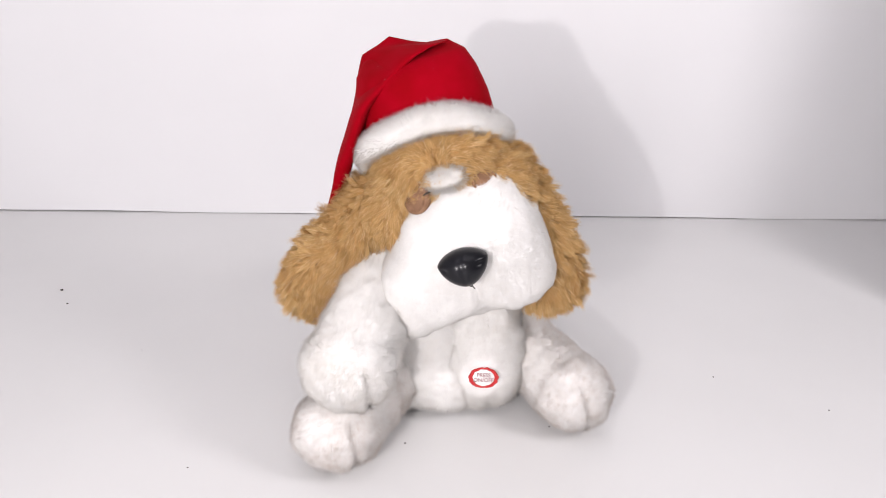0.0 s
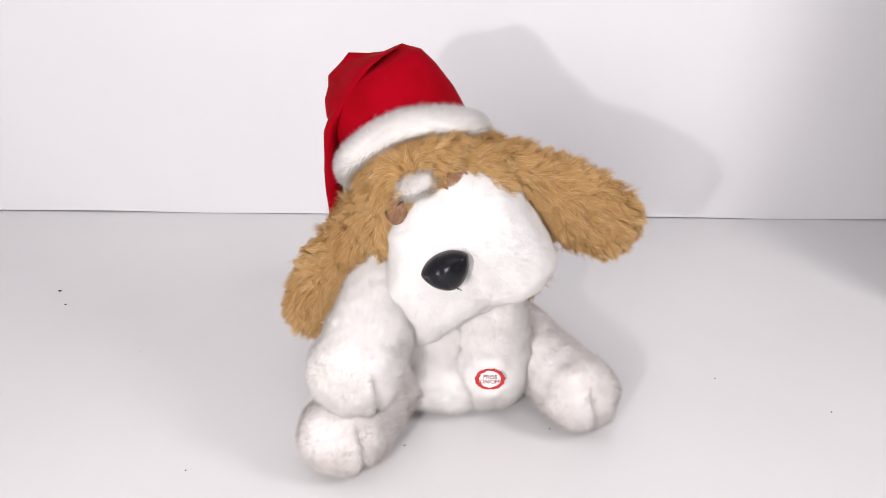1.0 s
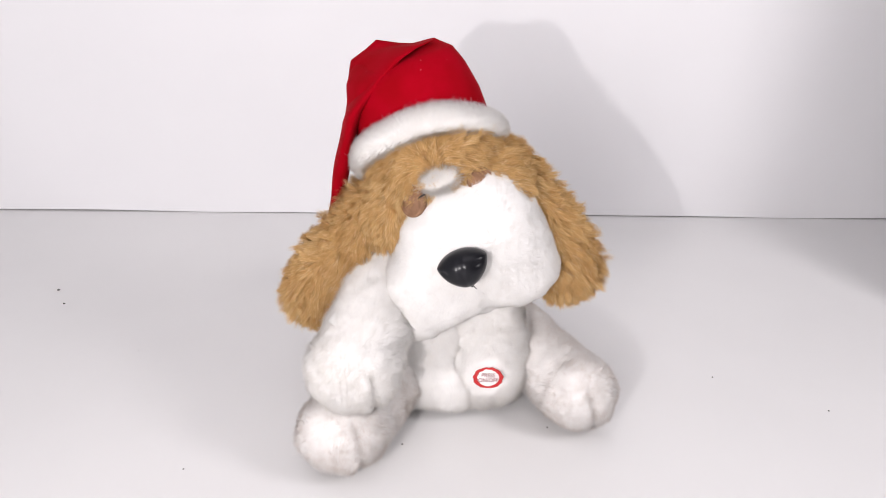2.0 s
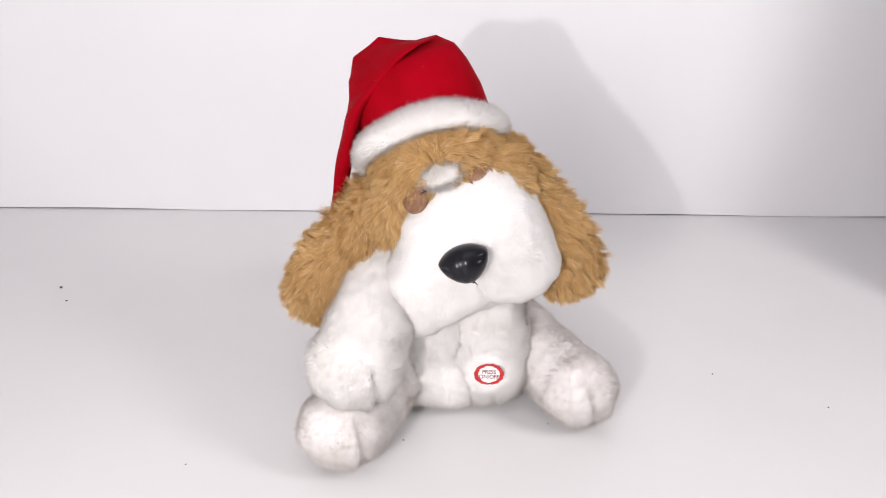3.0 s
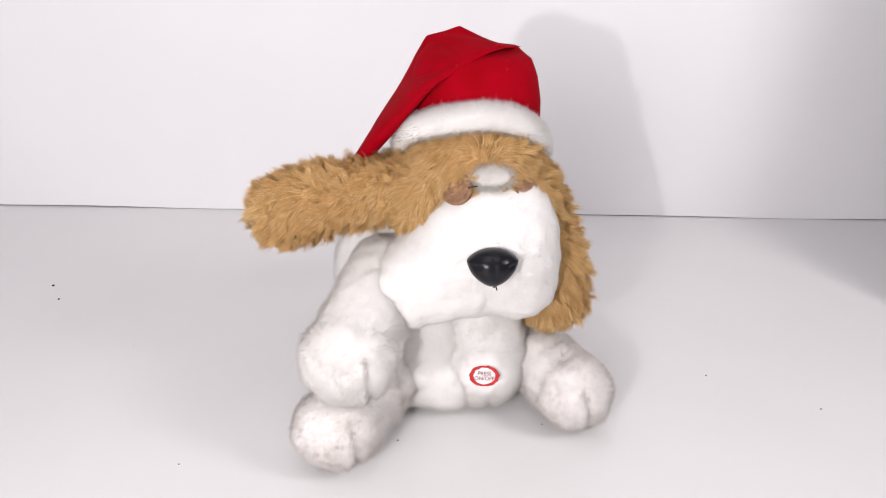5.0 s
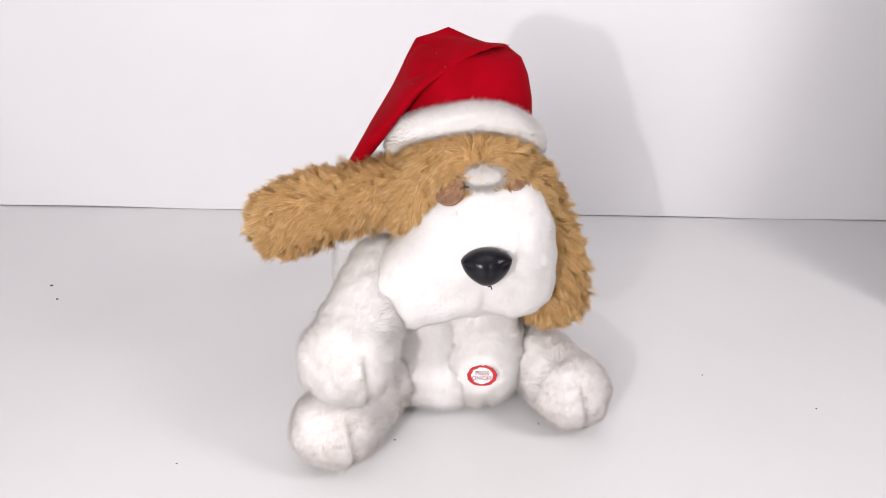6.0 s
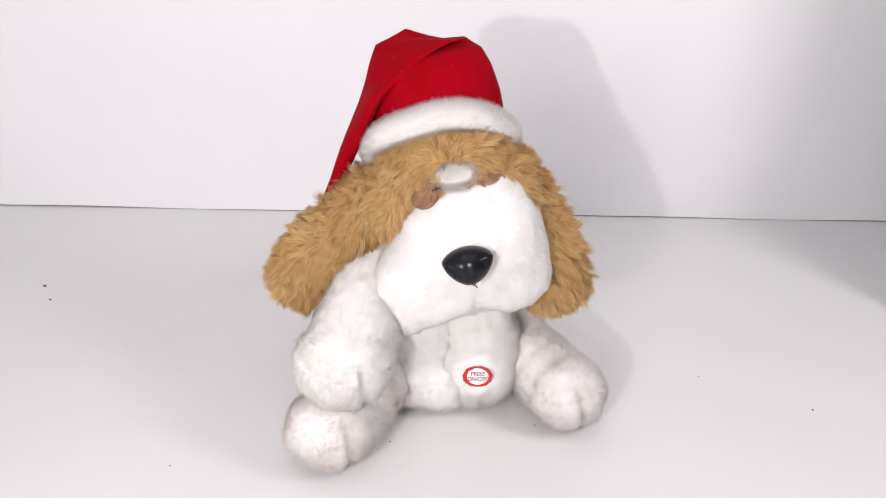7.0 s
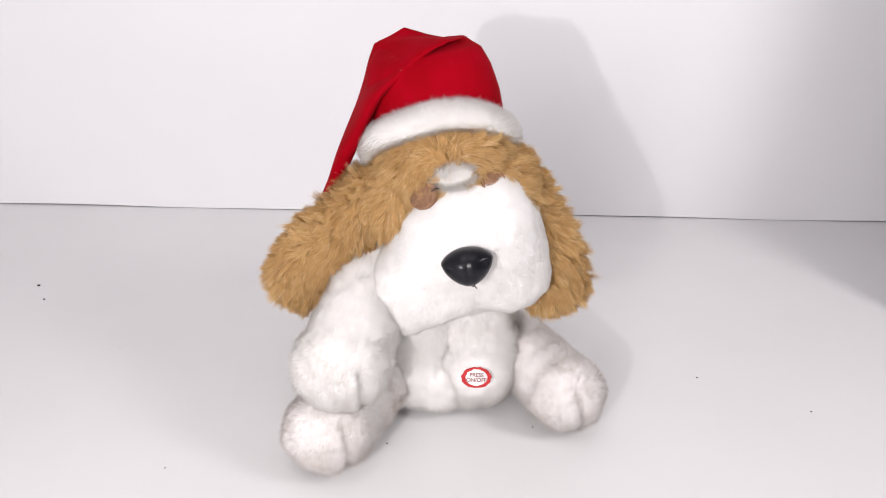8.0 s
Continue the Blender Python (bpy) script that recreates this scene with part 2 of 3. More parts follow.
# ---- the place ----
def build_place():
    bm = bmesh.new()
    box(bm, (-1.6, -1.2, -0.03), (1.6, 1.6, 0.0))
    tagged(finish("floor", bm, M_TABLE, smooth=False), "smooth white laminate table surface under the toy", "table top", kind="structure")
    # the backboard stands a little askew, its lower edge not quite touching
    bm = bmesh.new()
    rows = []
    for k in range(61):
        x = -1.2 + 2.4 * k / 60
        gap = 0.0016 + 0.0007 * math.sin(x * 9.0 + 0.5) + 0.0005 * math.sin(x * 23.0)
        rows.append([(x, 0, gap), (x, 0, 1.3), (x, 0.006, 1.3), (x, 0.006, gap)])
    loft(bm, rows)
    wall = finish("wall_back", bm, M_BOARD, smooth=False)
    wall.matrix_world = pose(0.0, 0.8822, 0.0, 0, 0, -1.74)
    tagged(wall, "plain white backboard standing behind the toy", "wall", kind="structure")
    for name, a, b in (("wall_left", (-1.62, -1.2, 0), (-1.6, 1.6, 2.0)), ("wall_right", (1.6, -1.2, 0), (1.62, 1.6, 2.0)),
                       ("wall_front", (-1.6, -1.22, 0), (1.6, -1.2, 2.0)), ("wall_far", (-1.6, 1.6, 0), (1.6, 1.62, 2.0))):
        bm = bmesh.new()
        box(bm, a, b)
        # wall_right, out of sight, gets the darker grey to dim that end
        tagged(finish(name, bm, M_DIM if name == "wall_right" else M_ROOM, smooth=False), "plain dull painted wall of the room", "wall", kind="structure")
    # an added board, out of sight, keeps the side lamp off one end of the backboard
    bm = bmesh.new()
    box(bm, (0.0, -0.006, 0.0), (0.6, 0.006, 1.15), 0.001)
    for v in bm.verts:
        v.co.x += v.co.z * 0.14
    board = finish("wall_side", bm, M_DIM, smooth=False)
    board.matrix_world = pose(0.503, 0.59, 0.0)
    tagged(board, "unseen grey board added to shade one end of the backboard", "wall", kind="structure")
    bm = bmesh.new()
    box(bm, (-1.62, -1.22, 2.0), (1.62, 1.62, 2.02))
    tagged(finish("ceiling", bm, M_ROOM, smooth=False), "plain pale painted ceiling", "ceiling", kind="structure")


def build_specks():
    for x, y, r in ((-0.421, 0.664, 0.0018), (-0.4, 0.634, 0.0013), (0.3196, 0.4554, 0.0009), (-0.0293, 0.4155, 0.0009),
                    (-0.189, 0.3891, 0.0007), (0.2404, 0.5019, 0.0009), (-0.285, 0.545, 0.0005), (0.085, 0.435, 0.0008)):
        bm = bmesh.new()
        blob(bm, (0, 0, 0), (r, r * 0.7, r * 0.5), (0, 0, x * 900), 2)
        for v in bm.verts:
            v.co *= 1 + 0.3 * noise.noise(v.co * 900 + Vector((x * 50, y * 50, 0)))
        speck = finish("crumb", bm, M_SPECK)
        speck.location = (x, y, r * 0.3)
        tagged(speck, "tiny dark crumb lying on the white table", "crumb", "crumbs on the table")


# ---- the plush dog ----
BASE = Vector((0.01, 0.47, 0.0))
PIVOT = Vector((-0.0011, 0.4883, 0.1439))
SHOULDER = Vector((-0.045, 0.47, 0.118))
EAR_ROOT = {"near": Vector((-0.036, 0.466, 0.190)), "off": Vector((0.062, 0.474, 0.186))}


def build_dog():
    dog = tagged(new("plush_dog"), "white and tan plush dog sitting in a red and white hat", "plush toy")
    dog.location = BASE
    base = tuple(BASE)

    # torso: belly, chest and rump
    bm = bmesh.new()
    blob(bm, (0.0, 0.527, 0.064), (0.056, 0.064, 0.064))
    blob(bm, (0.006, 0.5, 0.112), (0.05, 0.042, 0.046))
    blob(bm, (-0.025, 0.468, 0.036), (0.042, 0.031, 0.036))
    blob(bm, (0.003, 0.463, 0.027), (0.03, 0.028, 0.0262))
    blob(bm, (-0.018, 0.476, 0.07), (0.041, 0.036, 0.045))
    blob(bm, (-0.05, 0.6, 0.062), (0.055, 0.06, 0.06))
    blob(bm, (0.03, 0.585, 0.06), (0.055, 0.06, 0.058))
    plush("body", lumps(stuffed(bm, 0.0035, 26), 0.0008, seed=22), M_WHITE, dog, "white plush torso", base, comb=(0, -0.2, -1), seed=2, density=1.6e6)
    bm = bmesh.new()
    blob(bm, (0.045, 0.565, 0.09), (0.042, 0.05, 0.042))
    plush("back_patch", stuffed(bm, 0.0035), M_TAN, dog, "tan plush patch over the back", base, comb=(0.3, 0.3, -1), length=0.011, width=0.0006, clump=0.5, seed=3, density=1.2e6)

    # forelegs
    bm = bmesh.new()
    chain(bm, (-0.043, 0.468, 0.118), (0.031, 0.032, 0.032), (-0.064, 0.412, 0.085), (0.032, 0.031, 0.031))
    blob(bm, (-0.0665, 0.404, 0.08), (0.035, 0.03, 0.0325))
    skin = seams(stuffed(bm), (((-0.050, 0.38, 0.07), (1, 0.25, 0.1), (-0.050, 0.378, 0.07), 0.026),))
    plush("foreleg", lumps(skin, 0.001, 0.016, 24), M_WHITE, dog, "white plush foreleg with stitched toes, bent over the hind paw", tuple(SHOULDER), comb=(-0.1, -0.45, -1), seed=4)
    dog_foreleg = dog.children[-1]
    dog_foreleg.location = SHOULDER - BASE
    bm = bmesh.new()
    chain(bm, (0.027, 0.482, 0.112), (0.033, 0.031, 0.034), (0.0315, 0.466, 0.034), (0.036, 0.029, 0.032))
    skin = seams(stuffed(bm), (((0.036, 0.445, 0.01), (1, 0.1, 0), (0.036, 0.442, 0.012), 0.014),))
    at = np.array((0.0312, 0.44, 0.0455))

    def round_label(p):
        off = np.hypot((p[:, 0] - at[0]) / 0.0135, (p[:, 2] - at[2]) / 0.0125) + np.maximum(0, p[:, 1] - 0.465) * 400
        return np.clip((off - 0.75) * 1.3, 0.0, 1.0)

    leg = plush("foreleg", lumps(skin, 0.001, 0.016, 25), M_WHITE, dog, "white plush foreleg with a stitched push-button label", base, comb=(0.05, -0.15, -1), seed=5, bald=round_label)
    build_label(leg)

    # hind legs
    bm = bmesh.new()
    chain(bm, (-0.03, 0.5, 0.04), (0.034, 0.034, 0.034), (-0.072, 0.41, 0.03), (0.033, 0.032, 0.029))
    blob(bm, (-0.0765, 0.3985, 0.03), (0.034, 0.031, 0.0295))
    skin = seams(stuffed(bm), (((-0.062, 0.375, 0.03), (1, 0.35, 0.05), (-0.062, 0.372, 0.028), 0.03),))
    plush("hind_leg", lumps(skin, 0.001, 0.016, 26), M_WORN, dog, "greyish white plush hind leg with stitched toes", base, comb=(-0.1, -0.6, -0.8), seed=6)
    bm = bmesh.new()
    chain(bm, (0.058, 0.515, 0.04), (0.029, 0.034, 0.028), (0.0985, 0.448, 0.0305), (0.0285, 0.031, 0.0285))
    blob(bm, (0.1025, 0.4405, 0.0305), (0.0305, 0.031, 0.0295))
    skin = seams(stuffed(bm), (((0.107, 0.42, 0.03), (1, 0.3, 0.2), (0.107, 0.415, 0.03), 0.026),))
    plush("hind_leg", lumps(skin, 0.001, 0.016, 27), M_WORN, dog, "soiled white plush hind leg, stretched out sideways", base, comb=(0.3, -0.5, -0.8), seed=7)
    head = build_head(dog)
    return dog, dog_foreleg, head


def build_label(leg):
    place = pose(0.0311 - BASE.x, 0.4372 - BASE.y, 0.0466 - BASE.z, 68, 4, 3) @ pose(0, 0, 0.0018)
    bm = bmesh.new()
    ring = [(0.0092 * math.cos(a), 0.0066 * math.sin(a)) for a in np.linspace(0, 2 * math.pi, 40, endpoint=False)]
    loft(bm, [[(x, y, -0.004) for x, y in ring], [(x, y, 0.0) for x, y in ring], [(x * 0.93, y * 0.93, 0.0006) for x, y in ring]])
    bm.transform(place)
    tag = part("label", bm, M_LABEL, leg, "oval white satin label")
    bm = bmesh.new()
    rng = random.Random(5)
    rows = []
    for k in range(72):
        a = 2 * math.pi * k / 72
        bulge = 1 + 0.025 * math.sin(a * 11) + rng.uniform(-0.03, 0.03)
        thick = 0.0005 + 0.0011 * abs(math.cos(a)) ** 0.8 + rng.uniform(-0.0002, 0.0002)
        c = Vector((0.0100 * math.cos(a) * bulge, 0.0073 * math.sin(a) * bulge, 0.0003))
        out = Vector((math.cos(a), math.sin(a), 0))
        rows.append([c + out * thick * math.cos(q) + Vector((0, 0, thick * 0.8 * math.sin(q))) for q in np.linspace(0, 2 * math.pi, 8, endpoint=False)])
    loft(bm, rows + [rows[0]], caps=False)
    bmesh.ops.remove_doubles(bm, verts=bm.verts, dist=1e-6)
    bm.transform(place)
    part("stitched_border", bm, M_RED_THREAD, tag, "frayed red stitched border")
    for text, y in (("PRESS", 0.0006), ("ON/OFF", -0.0032)):
        data = bpy.data.curves.new("lettering", "FONT")
        data.body, data.size, data.align_x, data.extrude, data.offset = text, 0.0043, "CENTER", 0.0001, 0.00003
        tmp = new("lettering", data)
        mesh = bpy.data.meshes.new_from_object(tmp.evaluated_get(bpy.context.evaluated_depsgraph_get()))
        bpy.data.objects.remove(tmp)
        mesh.transform(place @ pose(0, y, 0.0008))
        mesh.materials.clear()
        mesh.materials.append(M_INK)
        new("lettering", mesh).parent = tag


def build_head(dog):
    pv = tuple(PIVOT)
    bm = bmesh.new()
    blob(bm, (0.0205, 0.478, 0.19), (0.05, 0.048, 0.048))
    blob(bm, (0.021, 0.459, 0.212), (0.044, 0.032, 0.034))
    blob(bm, (-0.013, 0.462, 0.186), (0.026, 0.03, 0.034))
    blob(bm, (0.055, 0.464, 0.182), (0.024, 0.03, 0.032))
    blob(bm, (0.015, 0.49, 0.155), (0.04, 0.04, 0.03))

    def face_comb(p):
        """The pile runs from the brow outwards and back."""
        return unit(np.stack([(p[:, 0] - 0.027) * 14, 0.35 + 0 * p[:, 0], 0.15 - np.abs(p[:, 0] - 0.027) * 22], 1))

    def brow_pile(p):
        """Shorter pile round the lids and above the muzzle."""
        off = np.hypot((p[:, 0] - 0.03) / 0.034, (p[:, 2] - 0.203) / 0.014) + np.maximum(0, p[:, 1] - 0.45) * 100
        return np.clip(off * 0.8, 0.4, 1.0)

    head = plush("head", stuffed(bm), M_TAN, dog, "tan plush head", pv, comb=face_comb, density=3.0e6, length=0.0095, width=0.00036,
                 lift=0.58, wild=0.7, clump=0.66, clump_size=0.0034, soft=0.9, guard=1.25, seed=8)
    head.location = PIVOT - BASE

    # muzzle: narrow between the lids, widening down to the hanging cheeks
    bm = bmesh.new()
    rows = []
    for z, x0, x1, front in ((0.205, 0.020, 0.050, 0.432), (0.202, 0.005, 0.063, 0.423), (0.194, -0.003, 0.070, 0.415), (0.187, -0.011, 0.074, 0.408), (0.168, -0.024, 0.080, 0.403),
                             (0.15, -0.040, 0.082, 0.404), (0.13, -0.056, 0.083, 0.409), (0.114, -0.059, 0.081, 0.413), (0.105, -0.053, 0.075, 0.418), (0.102, -0.040, 0.064, 0.426)):
        ring = []
        for k in range(48):
            a = 2 * math.pi * k / 48
            c, d = math.cos(a), math.sin(a)
            x = (x0 + x1) / 2 + (x1 - x0) / 2 * math.copysign(abs(c) ** 0.8, c)
            y = 0.448 + (0.448 - front) * math.copysign(abs(d) ** 0.85, d)
            lip = (0.007 * math.exp(-((x - 0.026) / 0.02) ** 2) - 0.009 * max(0.0, min(1.0, (-0.008 - x) / 0.02))) * max(0.0, min(1.0, (0.14 - z) / 0.03))
            ring.append((x, y, z + lip))
        rows.append(ring)
    loft(bm, rows)

    def muzzle_comb(p):
        return unit(np.stack([(p[:, 0] - 0.03) * 12, 0.3 + 0 * p[:, 0], (p[:, 2] - 0.175) * 16], 1))

    skin = seams(stuffed(bm, 0.0025, 8), (((0.03, 0.4, 0.14), (1, 0, 0), (0.03, 0.405, 0.13), 0.028),), 0.005, 0.004)
    plush("muzzle", lumps(skin, 0.0008, 0.02, 31), M_WHITE, head, "clean white plush muzzle with hanging cheeks", pv, comb=muzzle_comb, length=0.0015, width=0.0002, lift=0.6, wild=0.5, guard=1.6, seed=9, density=3.0e6)
    bm = bmesh.new()
    blob(bm, (0.0292, 0.4262, 0.2116), (0.0138, 0.0065, 0.0066))
    plush("brow_tuft", stuffed(bm, 0.0018, 6), M_WHITE, head, "white tuft between the brows", pv, comb=(0, -0.6, 1), length=0.0058, width=0.00026, lift=0.5, wild=0.6, guard=1.1, seed=10, density=4e6)

    # nose: a broad rounded triangle
    bm = bmesh.new()
    bmesh.ops.create_icosphere(bm, subdivisions=5, radius=1.0)
    for v in bm.verts:
        x, y, z = v.co
        wide = 0.62 + 0.38 * max(0.0, min(1.0, (z + 1.0) / 1.3)) ** 0.7
        top = 1.0 if z < 0 else 0.82
        pinch = 1 + 0.03 * math.exp(-((abs(x) - 0.85) ** 2 + (z - 0.35) ** 2) / 0.05)
        dent = 0.16 * math.exp(-((abs(x) - 0.72) ** 2 + (z - 0.1) ** 2) / 0.025) * (y < 0)
        ridge = 0.05 * math.exp(-(x / 0.12) ** 2) * (y < 0)
        v.co = Vector((x * wide * pinch * 0.0172, y * (1 - dent - ridge) * 0.0128, z * top * 0.0140))
    bm.transform(pose(0.0300, 0.3975, 0.1615, -12, 0, 3))
    part("nose", bm, M_NOSE, head, "glossy black plastic nose", pv)
    bm = bmesh.new()
    pts = [(0.0305, 0.3975, 0.1495), (0.031, 0.394, 0.147), (0.0325, 0.3925, 0.1485), (0.0332, 0.3935, 0.1455)]
    rows = []
    for p in pts:
        rows.append([Vector(p) + Vector((0.0004 * math.cos(q), 0, 0.0004 * math.sin(q))) for q in np.linspace(0, 2 * math.pi, 6, endpoint=False)])
    loft(bm, rows)
    part("thread", bm, M_THREAD, head, "loose black thread under the nose", pv)

    # closed felt lids beside the tuft, each with a rolled rim
    for at, turn, size in (((0.0068, 0.4268, 0.2032), (62, -30, -18), 0.0112), ((0.0525, 0.4315, 0.2015), (62, 30, 18), 0.0088)):
        bm = bmesh.new()
        rows = []
        for r, h in ((0.04, 0.0032), (0.3, 0.003), (0.6, 0.0022), (0.78, 0.0016), (0.85, 0.0024), (0.93, 0.0026), (1.0, 0.0018), (1.02, 0.0), (0.95, -0.003)):
            rows.append([(size * r * math.cos(q), size * r * math.sin(q), h) for q in np.linspace(0, 2 * math.pi, 40, endpoint=False)])
        loft(bm, rows)
        bm.transform(pose(*at, *turn))
        part("eyelid", bm, M_FELT, head, "brown felt eyelid", pv)
    for x, z, sx in ((0.0195, 0.2085, -1),):
        bm = bmesh.new()
        rows = []
        for k in range(6):
            u = k / 5
            c = Vector((x + sx * 0.006 * u, 0.4165 + 0.002 * u, z - 0.002 * u * u))
            rows.append([c + Vector((0, 0.0005 * math.cos(q), 0.0005 * math.sin(q))) for q in np.linspace(0, 2 * math.pi, 6, endpoint=False)])
        loft(bm, rows)
        part("eyelash", bm, M_THREAD, head, "short black stitched lash", pv)
    # a scrap of red ribbon under one cheek
    bm = bmesh.new()
    rows = []
    for k in range(9):
        u = k / 8
        c = Vector((-0.027 + 0.006 * math.sin(u * 2.5), 0.452 + 0.004 * u, 0.166 - 0.022 * u))
        rows.append([c + Vector((dx, dy, 0)) for dx, dy in ((-0.003, 0), (0.003, 0.001), (0.003, 0.0018), (-0.003, 0.0008))])
    loft(bm, rows)
    part("ribbon", bm, M_VELVET, head, "scrap of red ribbon", pv)
    build_hat(head, pv)
    ears = {key: build_ear(head, key) for key in ("near", "off")}
    return head, ears


def build_hat(head, pv):
    # crown: a soft cone, flattened where it folds over
    bm = bmesh.new()
    rows = []
    spine = (((0.0185, 0.474, 0.219), 0.046, 0.042, 38), ((0.0196, 0.478, 0.2495), 0.0455, 0.039, 26), ((0.0191, 0.480, 0.267), 0.043, 0.034, 16),
             ((0.0188, 0.481, 0.2790), 0.039, 0.026, 8), ((0.0190, 0.482, 0.2850), 0.0330, 0.014, 0), ((0.0205, 0.485, 0.2885), 0.0270, 0.005, 0))
    for (x, y, z), rx, ry, tilt in spine:
        ring = []
        for k in range(48):
            a = 2 * math.pi * k / 48
            crease = 1 + 0.01 * math.sin(a * 3 + z * 60) + 0.004 * math.sin(a * 7 + z * 150)
            ring.append(pose(x, y, z, -tilt, 0, 0) @ Vector((rx * crease * math.cos(a), ry * crease * math.sin(a), -0.0016 * math.cos(a) * (z > 0.28))))
        rows.append(ring)
    loft(bm, rows)
    bmesh.ops.subdivide_edges(bm, edges=bm.edges, cuts=1, use_grid_fill=True, smooth=0.12)
    part("hat_crown", bm, M_VELVET, head, "red velvet hat crown", pv)

    # the long end folds over the crown and hangs down one side
    outer = ((0.0080, 0.4905, 0.2985), (-0.0150, 0.4906, 0.2915), (-0.0253, 0.4906, 0.2720), (-0.0415, 0.4916, 0.2430),
             (-0.0545, 0.4905, 0.2205), (-0.0760, 0.4875, 0.1900), (-0.0960, 0.4870, 0.1590))
    inner = ((0.0500, 0.4770, 0.2875), (0.0360, 0.4660, 0.2850), (0.0220, 0.4575, 0.2800), (-0.0060, 0.4440, 0.2645),
             (-0.0270, 0.4500, 0.2410), (-0.0460, 0.4680, 0.2153), (-0.0895, 0.4830, 0.1590))
    bm = bmesh.new()
    rows = []
    steps = 36
    for i in range(steps + 1):
        u = i / steps * (len(outer) - 1)
        k = min(int(u), len(outer) - 2)
        p, q = Vector(outer[k]).lerp(outer[k + 1], u - k), Vector(inner[k]).lerp(inner[k + 1], u - k)
        across = q - p
        down = (Vector(outer[k + 1]) - Vector(outer[k]) + Vector(inner[k + 1]) - Vector(inner[k])).normalized()
        out = across.cross(down).normalized()
        if out.y > 0:
            out = -out
        ring = []
        for j in range(24):
            a = 2 * math.pi * j / 24
            wave = 0.0005 * math.sin(i * 0.55 + 3 * math.cos(a))
            ring.append(p + across * (0.5 - 0.5 * math.cos(a)) + out * (math.sin(a) * 0.006 * min(1.0, 0.15 + i / 12) + wave + 0.005 * min(1.0, i / 8) * (1 - math.cos(a)) / 2)
                        - Vector((0, 0, 0.0035 * math.sin(math.pi * (0.5 - 0.5 * math.cos(a))) * max(0.0, 1 - i / 7))))
        rows.append(ring)
    loft(bm, rows)
    bmesh.ops.smooth_vert(bm, verts=bm.verts, factor=0.25, use_axis_x=True, use_axis_y=True, use_axis_z=True)
    part("hat_tail", bm, M_VELVET, head, "red velvet hat end folded over", pv)

    # furry brim
    bm = bmesh.new()
    rows = []
    for k in range(64):
        a = 2 * math.pi * k / 64
        out = Vector((math.cos(a), math.sin(a), 0))
        c = Vector((0.0485 * math.cos(a), 0.0475 * math.sin(a), 0.001 * math.sin(a * 4)))
        rows.append([pose(0.0182, 0.474, 0.2185, -39, 0, 0) @ (c + out * 0.0075 * math.cos(q) + Vector((0, 0, 0.0095 * math.sin(q)))) for q in np.linspace(0, 2 * math.pi, 16, endpoint=False)])
    loft(bm, rows + [rows[0]], caps=False)
    bmesh.ops.remove_doubles(bm, verts=bm.verts, dist=1e-6)
    plush("hat_brim", stuffed(bm, 0.0025, 4), M_WHITE, head, "furry white hat brim", pv, comb=(0, 0, 0.4), length=0.0038, width=0.00022, lift=0.72, wild=0.7, guard=1.6, seed=11, density=4.0e6)


def build_ear(head, key):
    """A long soft ear that hangs down its own -z from the root."""
    side = -1 if key == "near" else 1
    reach = 0.94 if key == "near" else 1.03
    bm = bmesh.new()
    path = (((0.0, 0.0, 0.0), (0.021, 0.018, 0.022)), ((0.003, -0.002, -0.03), (0.0215, 0.014, 0.02)), ((0.004, -0.004, -0.062), (0.0245, 0.014, 0.02)),
            ((0.002, -0.004, -0.091), (0.0245, 0.014, 0.0175)))
    for (a, ra), (b, rb) in zip(path, path[1:]):
        chain(bm, [a[0] * side, a[1], a[2] * reach], ra, [b[0] * side, b[1], b[2] * reach], rb, 4)
    ear = plush("ear", stuffed(bm), M_TAN, head, "long shaggy tan plush ear", (0, 0, 0), comb=(0, 0, -1), density=3.4e6, length=0.0115, width=0.00036,
                lift=0.58, wild=0.7, clump=0.7, clump_size=0.0038, soft=0.9, guard=1.25, seed=12 + side)
    ear.location = EAR_ROOT[key] - PIVOT
    return ear


build_place()
build_specks()
DOG, FORELEG, (HEAD, EARS) = build_dog()


# ---- what moves ----
AXIS = Vector((0.1242, -0.9198, -0.3722)).normalized()
# how far the head has leaned over, in degrees, time by time
LEAN = [(0.0, 18.2), (0.1, 37.5), (0.2, 37.5), (0.3, 36.0), (0.4, 13.5), (0.5, 25.5), (0.6, 39.5), (0.7, 36.0), (0.8, 29.5), (0.9, 13.2), (1.0, 31.6),
        (1.1, 36.5), (1.2, 33.0), (1.3, 26.5), (1.4, 23.5), (1.5, 23.2), (1.7, 23.0), (2.8, 22.5), (3.5, 22.6), (3.6, 22.3), (3.7, 22.6), (3.8, 34.5),
        (3.9, 21.0), (4.0, -1.4), (4.1, -1.4), (4.2, -1.0), (4.3, 12.0), (4.4, 20.0), (4.5, 3.0), (4.6, -1.0), (4.7, 10.0), (4.8, 21.0), (4.9, 4.0),
        (5.0, -0.5), (5.1, 0.0), (5.2, 12.0), (5.3, 25.2), (5.4, 4.0), (5.5, 0.0), (5.6, 0.2), (5.7, 23.5), (5.8, 21.5), (5.9, 1.5), (6.0, 2.0),
        (6.1, 7.5), (6.2, 11.0), (6.3, 12.2), (6.5, 12.4), (7.0, 12.5), (8.0, 12.6)]
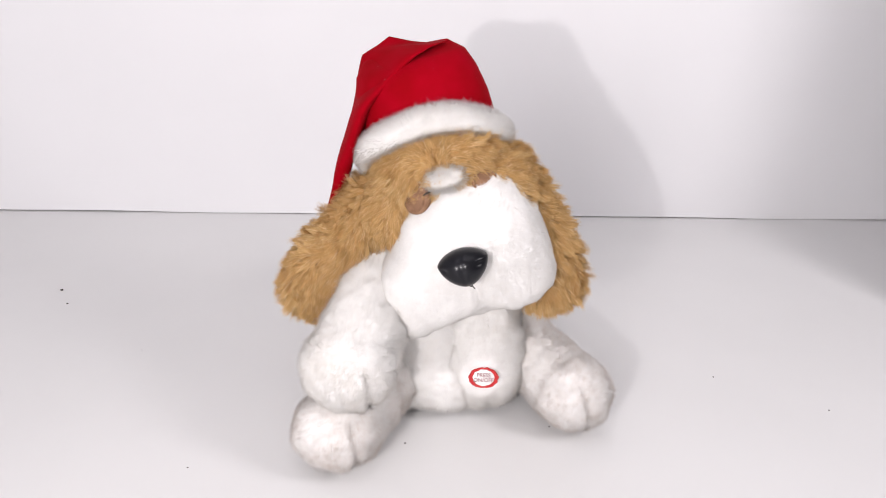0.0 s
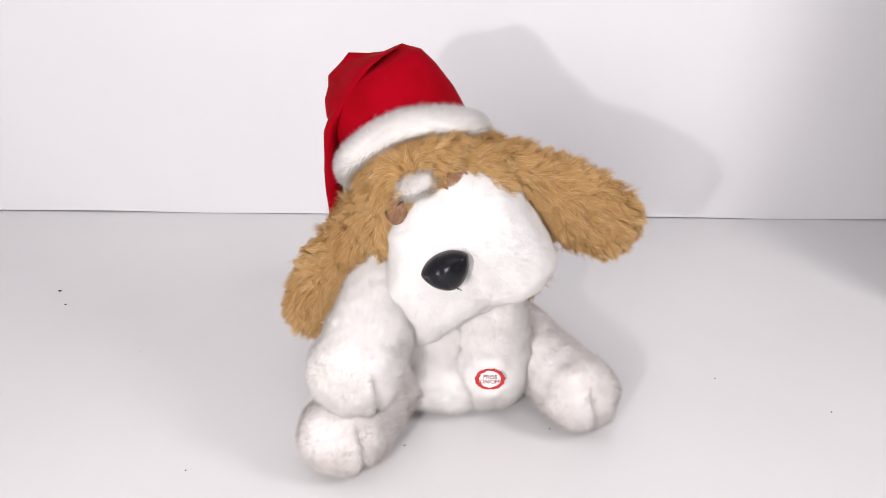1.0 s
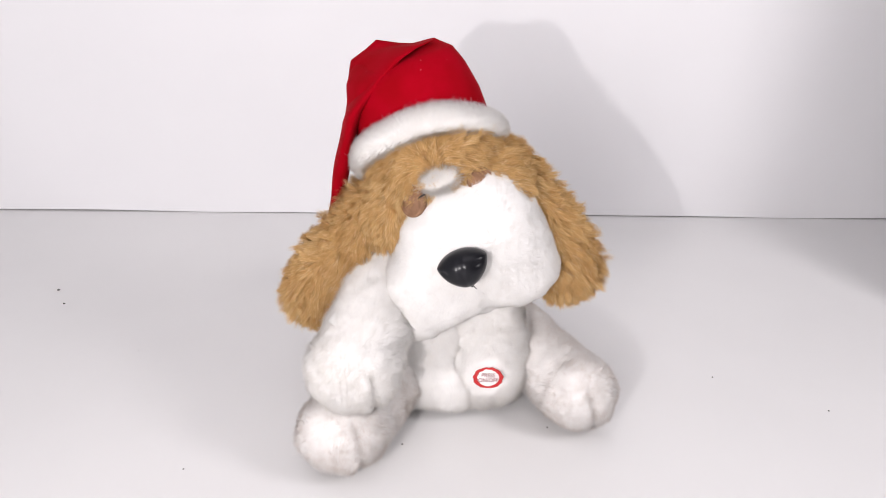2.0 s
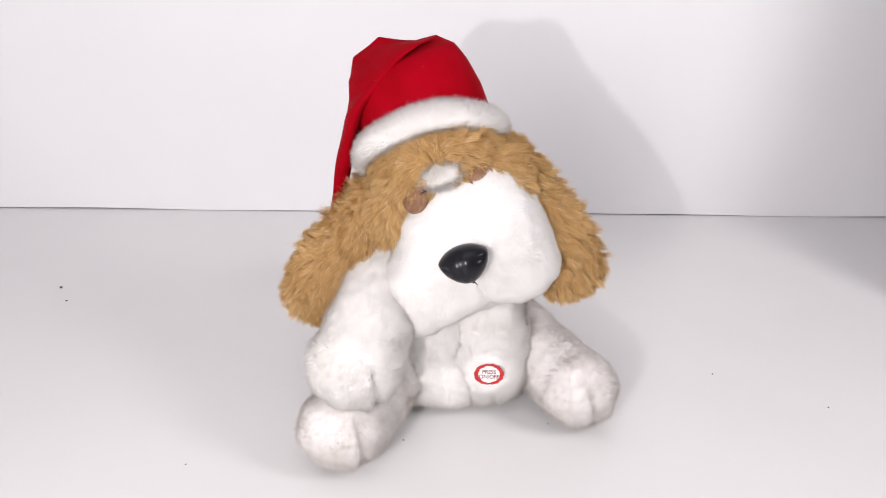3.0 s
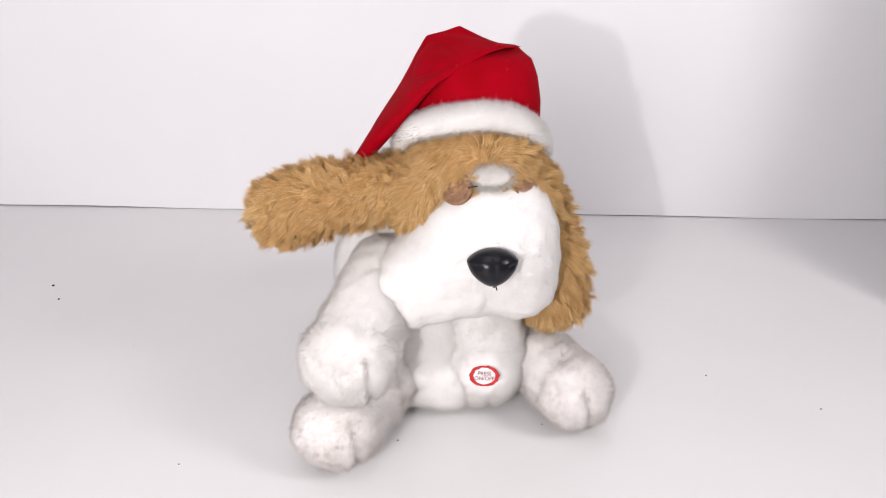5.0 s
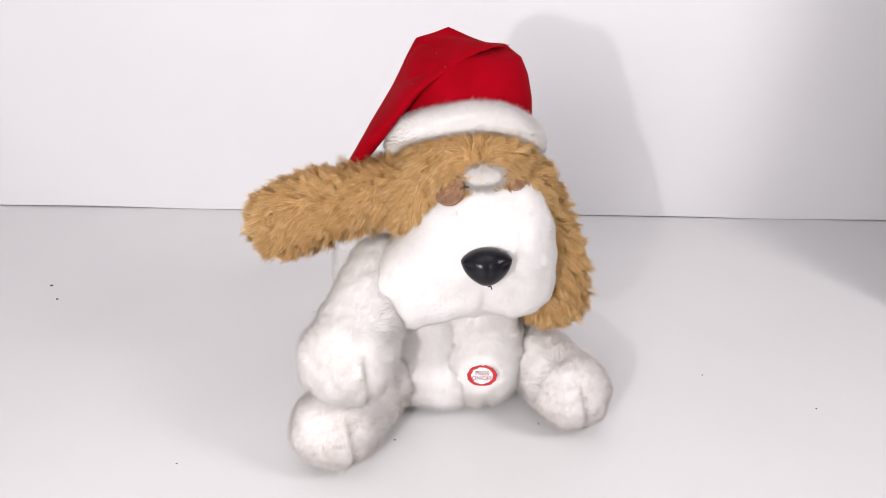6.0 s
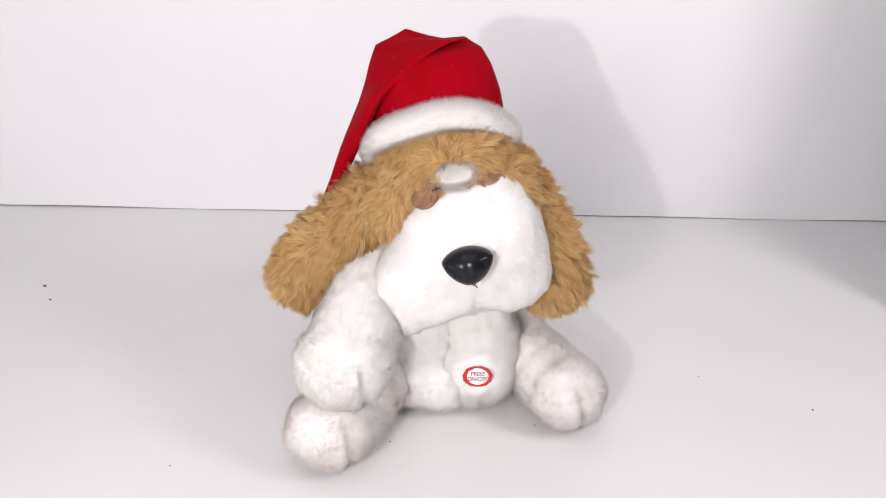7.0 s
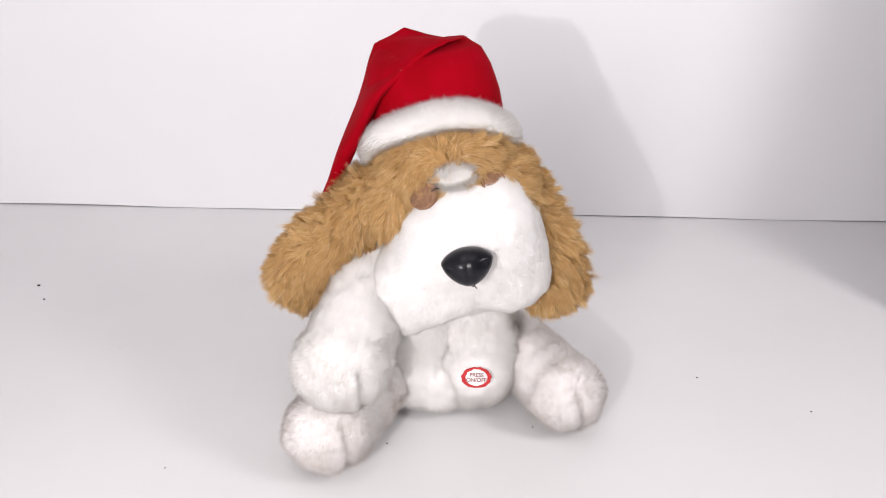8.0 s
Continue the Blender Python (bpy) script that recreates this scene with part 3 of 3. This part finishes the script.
# the ears' angle from plumb for a given lean
NEAR_EAR = ((-2, 78), (0, 75), (2, 71), (5.5, 58), (8, 52), (12.5, 40), (18, 35), (31, 29), (39, 26))
OFF_EAR = ((-2, 14), (0, 14), (12.5, 24), (18, 22), (22.5, 32), (25, 34), (31.5, 63), (38, 84))
# how much further out, or in, the loose ear swings than its lean alone would carry it
SWING = {0.4: 12, 0.9: -8, 3.9: 16, 5.3: 12, 5.8: 16}
# the toy creeps as it shakes
CREEP = [(0.0, 0.0, 0.0, 0.0), (0.5, 0.0026, 0.0001, 0.65), (1.0, 0.0042, -0.0001, 1.3), (1.5, 0.0048, 0.0004, 1.12), (3.0, 0.005, 0.0, 0.83),
         (3.5, 0.0053, -0.0002, 0.55), (4.0, 0.0053, -0.0012, 0.17), (5.5, 0.0062, -0.0013, 0.11), (6.0, 0.0065, -0.0012, 0.08), (6.5, 0.0066, -0.0005, 0.37),
         (7.0, 0.0063, -0.0006, 0.45), (7.5, 0.0067, -0.0006, 0.5), (8.0, 0.007, 0.0, 0.52)]


def between(table, x):
    return float(np.interp(x, [p for p, q in table], [q for p, q in table]))


def motions():
    walk(DOG, [(t, pose(BASE.x + x, BASE.y + y, 0, 0, 0, turn)) for t, x, y, turn in CREEP])
    head, near, off, arm = [], [], [], []
    for t, lean in LEAN:
        turn = Matrix.Rotation(radians(between(((24, 0), (31.6, -2.5), (39.5, -4.5)), lean)), 4, "Z") @ Matrix.Rotation(radians(lean), 4, AXIS)
        head.append((t, Matrix.Translation(PIVOT - BASE) @ turn))
        back = turn.inverted()
        near.append((t, Matrix.Translation(EAR_ROOT["near"] - PIVOT) @ back @ pose(0, 0, 0, 0, between(NEAR_EAR, lean), 0)))
        off.append((t, Matrix.Translation(EAR_ROOT["off"] - PIVOT) @ back @ pose(0, 0, 0, 0, -between(OFF_EAR, lean) - SWING.get(t, 0), 0)))
        arm.append((t, Matrix.Translation(SHOULDER - BASE) @ pose(0, 0, 0, between(((-2, -7), (12, -1.5), (18, 0), (38, 1.5)), lean), 0, 0)))
    walk(HEAD, head)
    walk(EARS["near"], near)
    walk(EARS["off"], off)
    walk(FORELEG, arm)


motions()
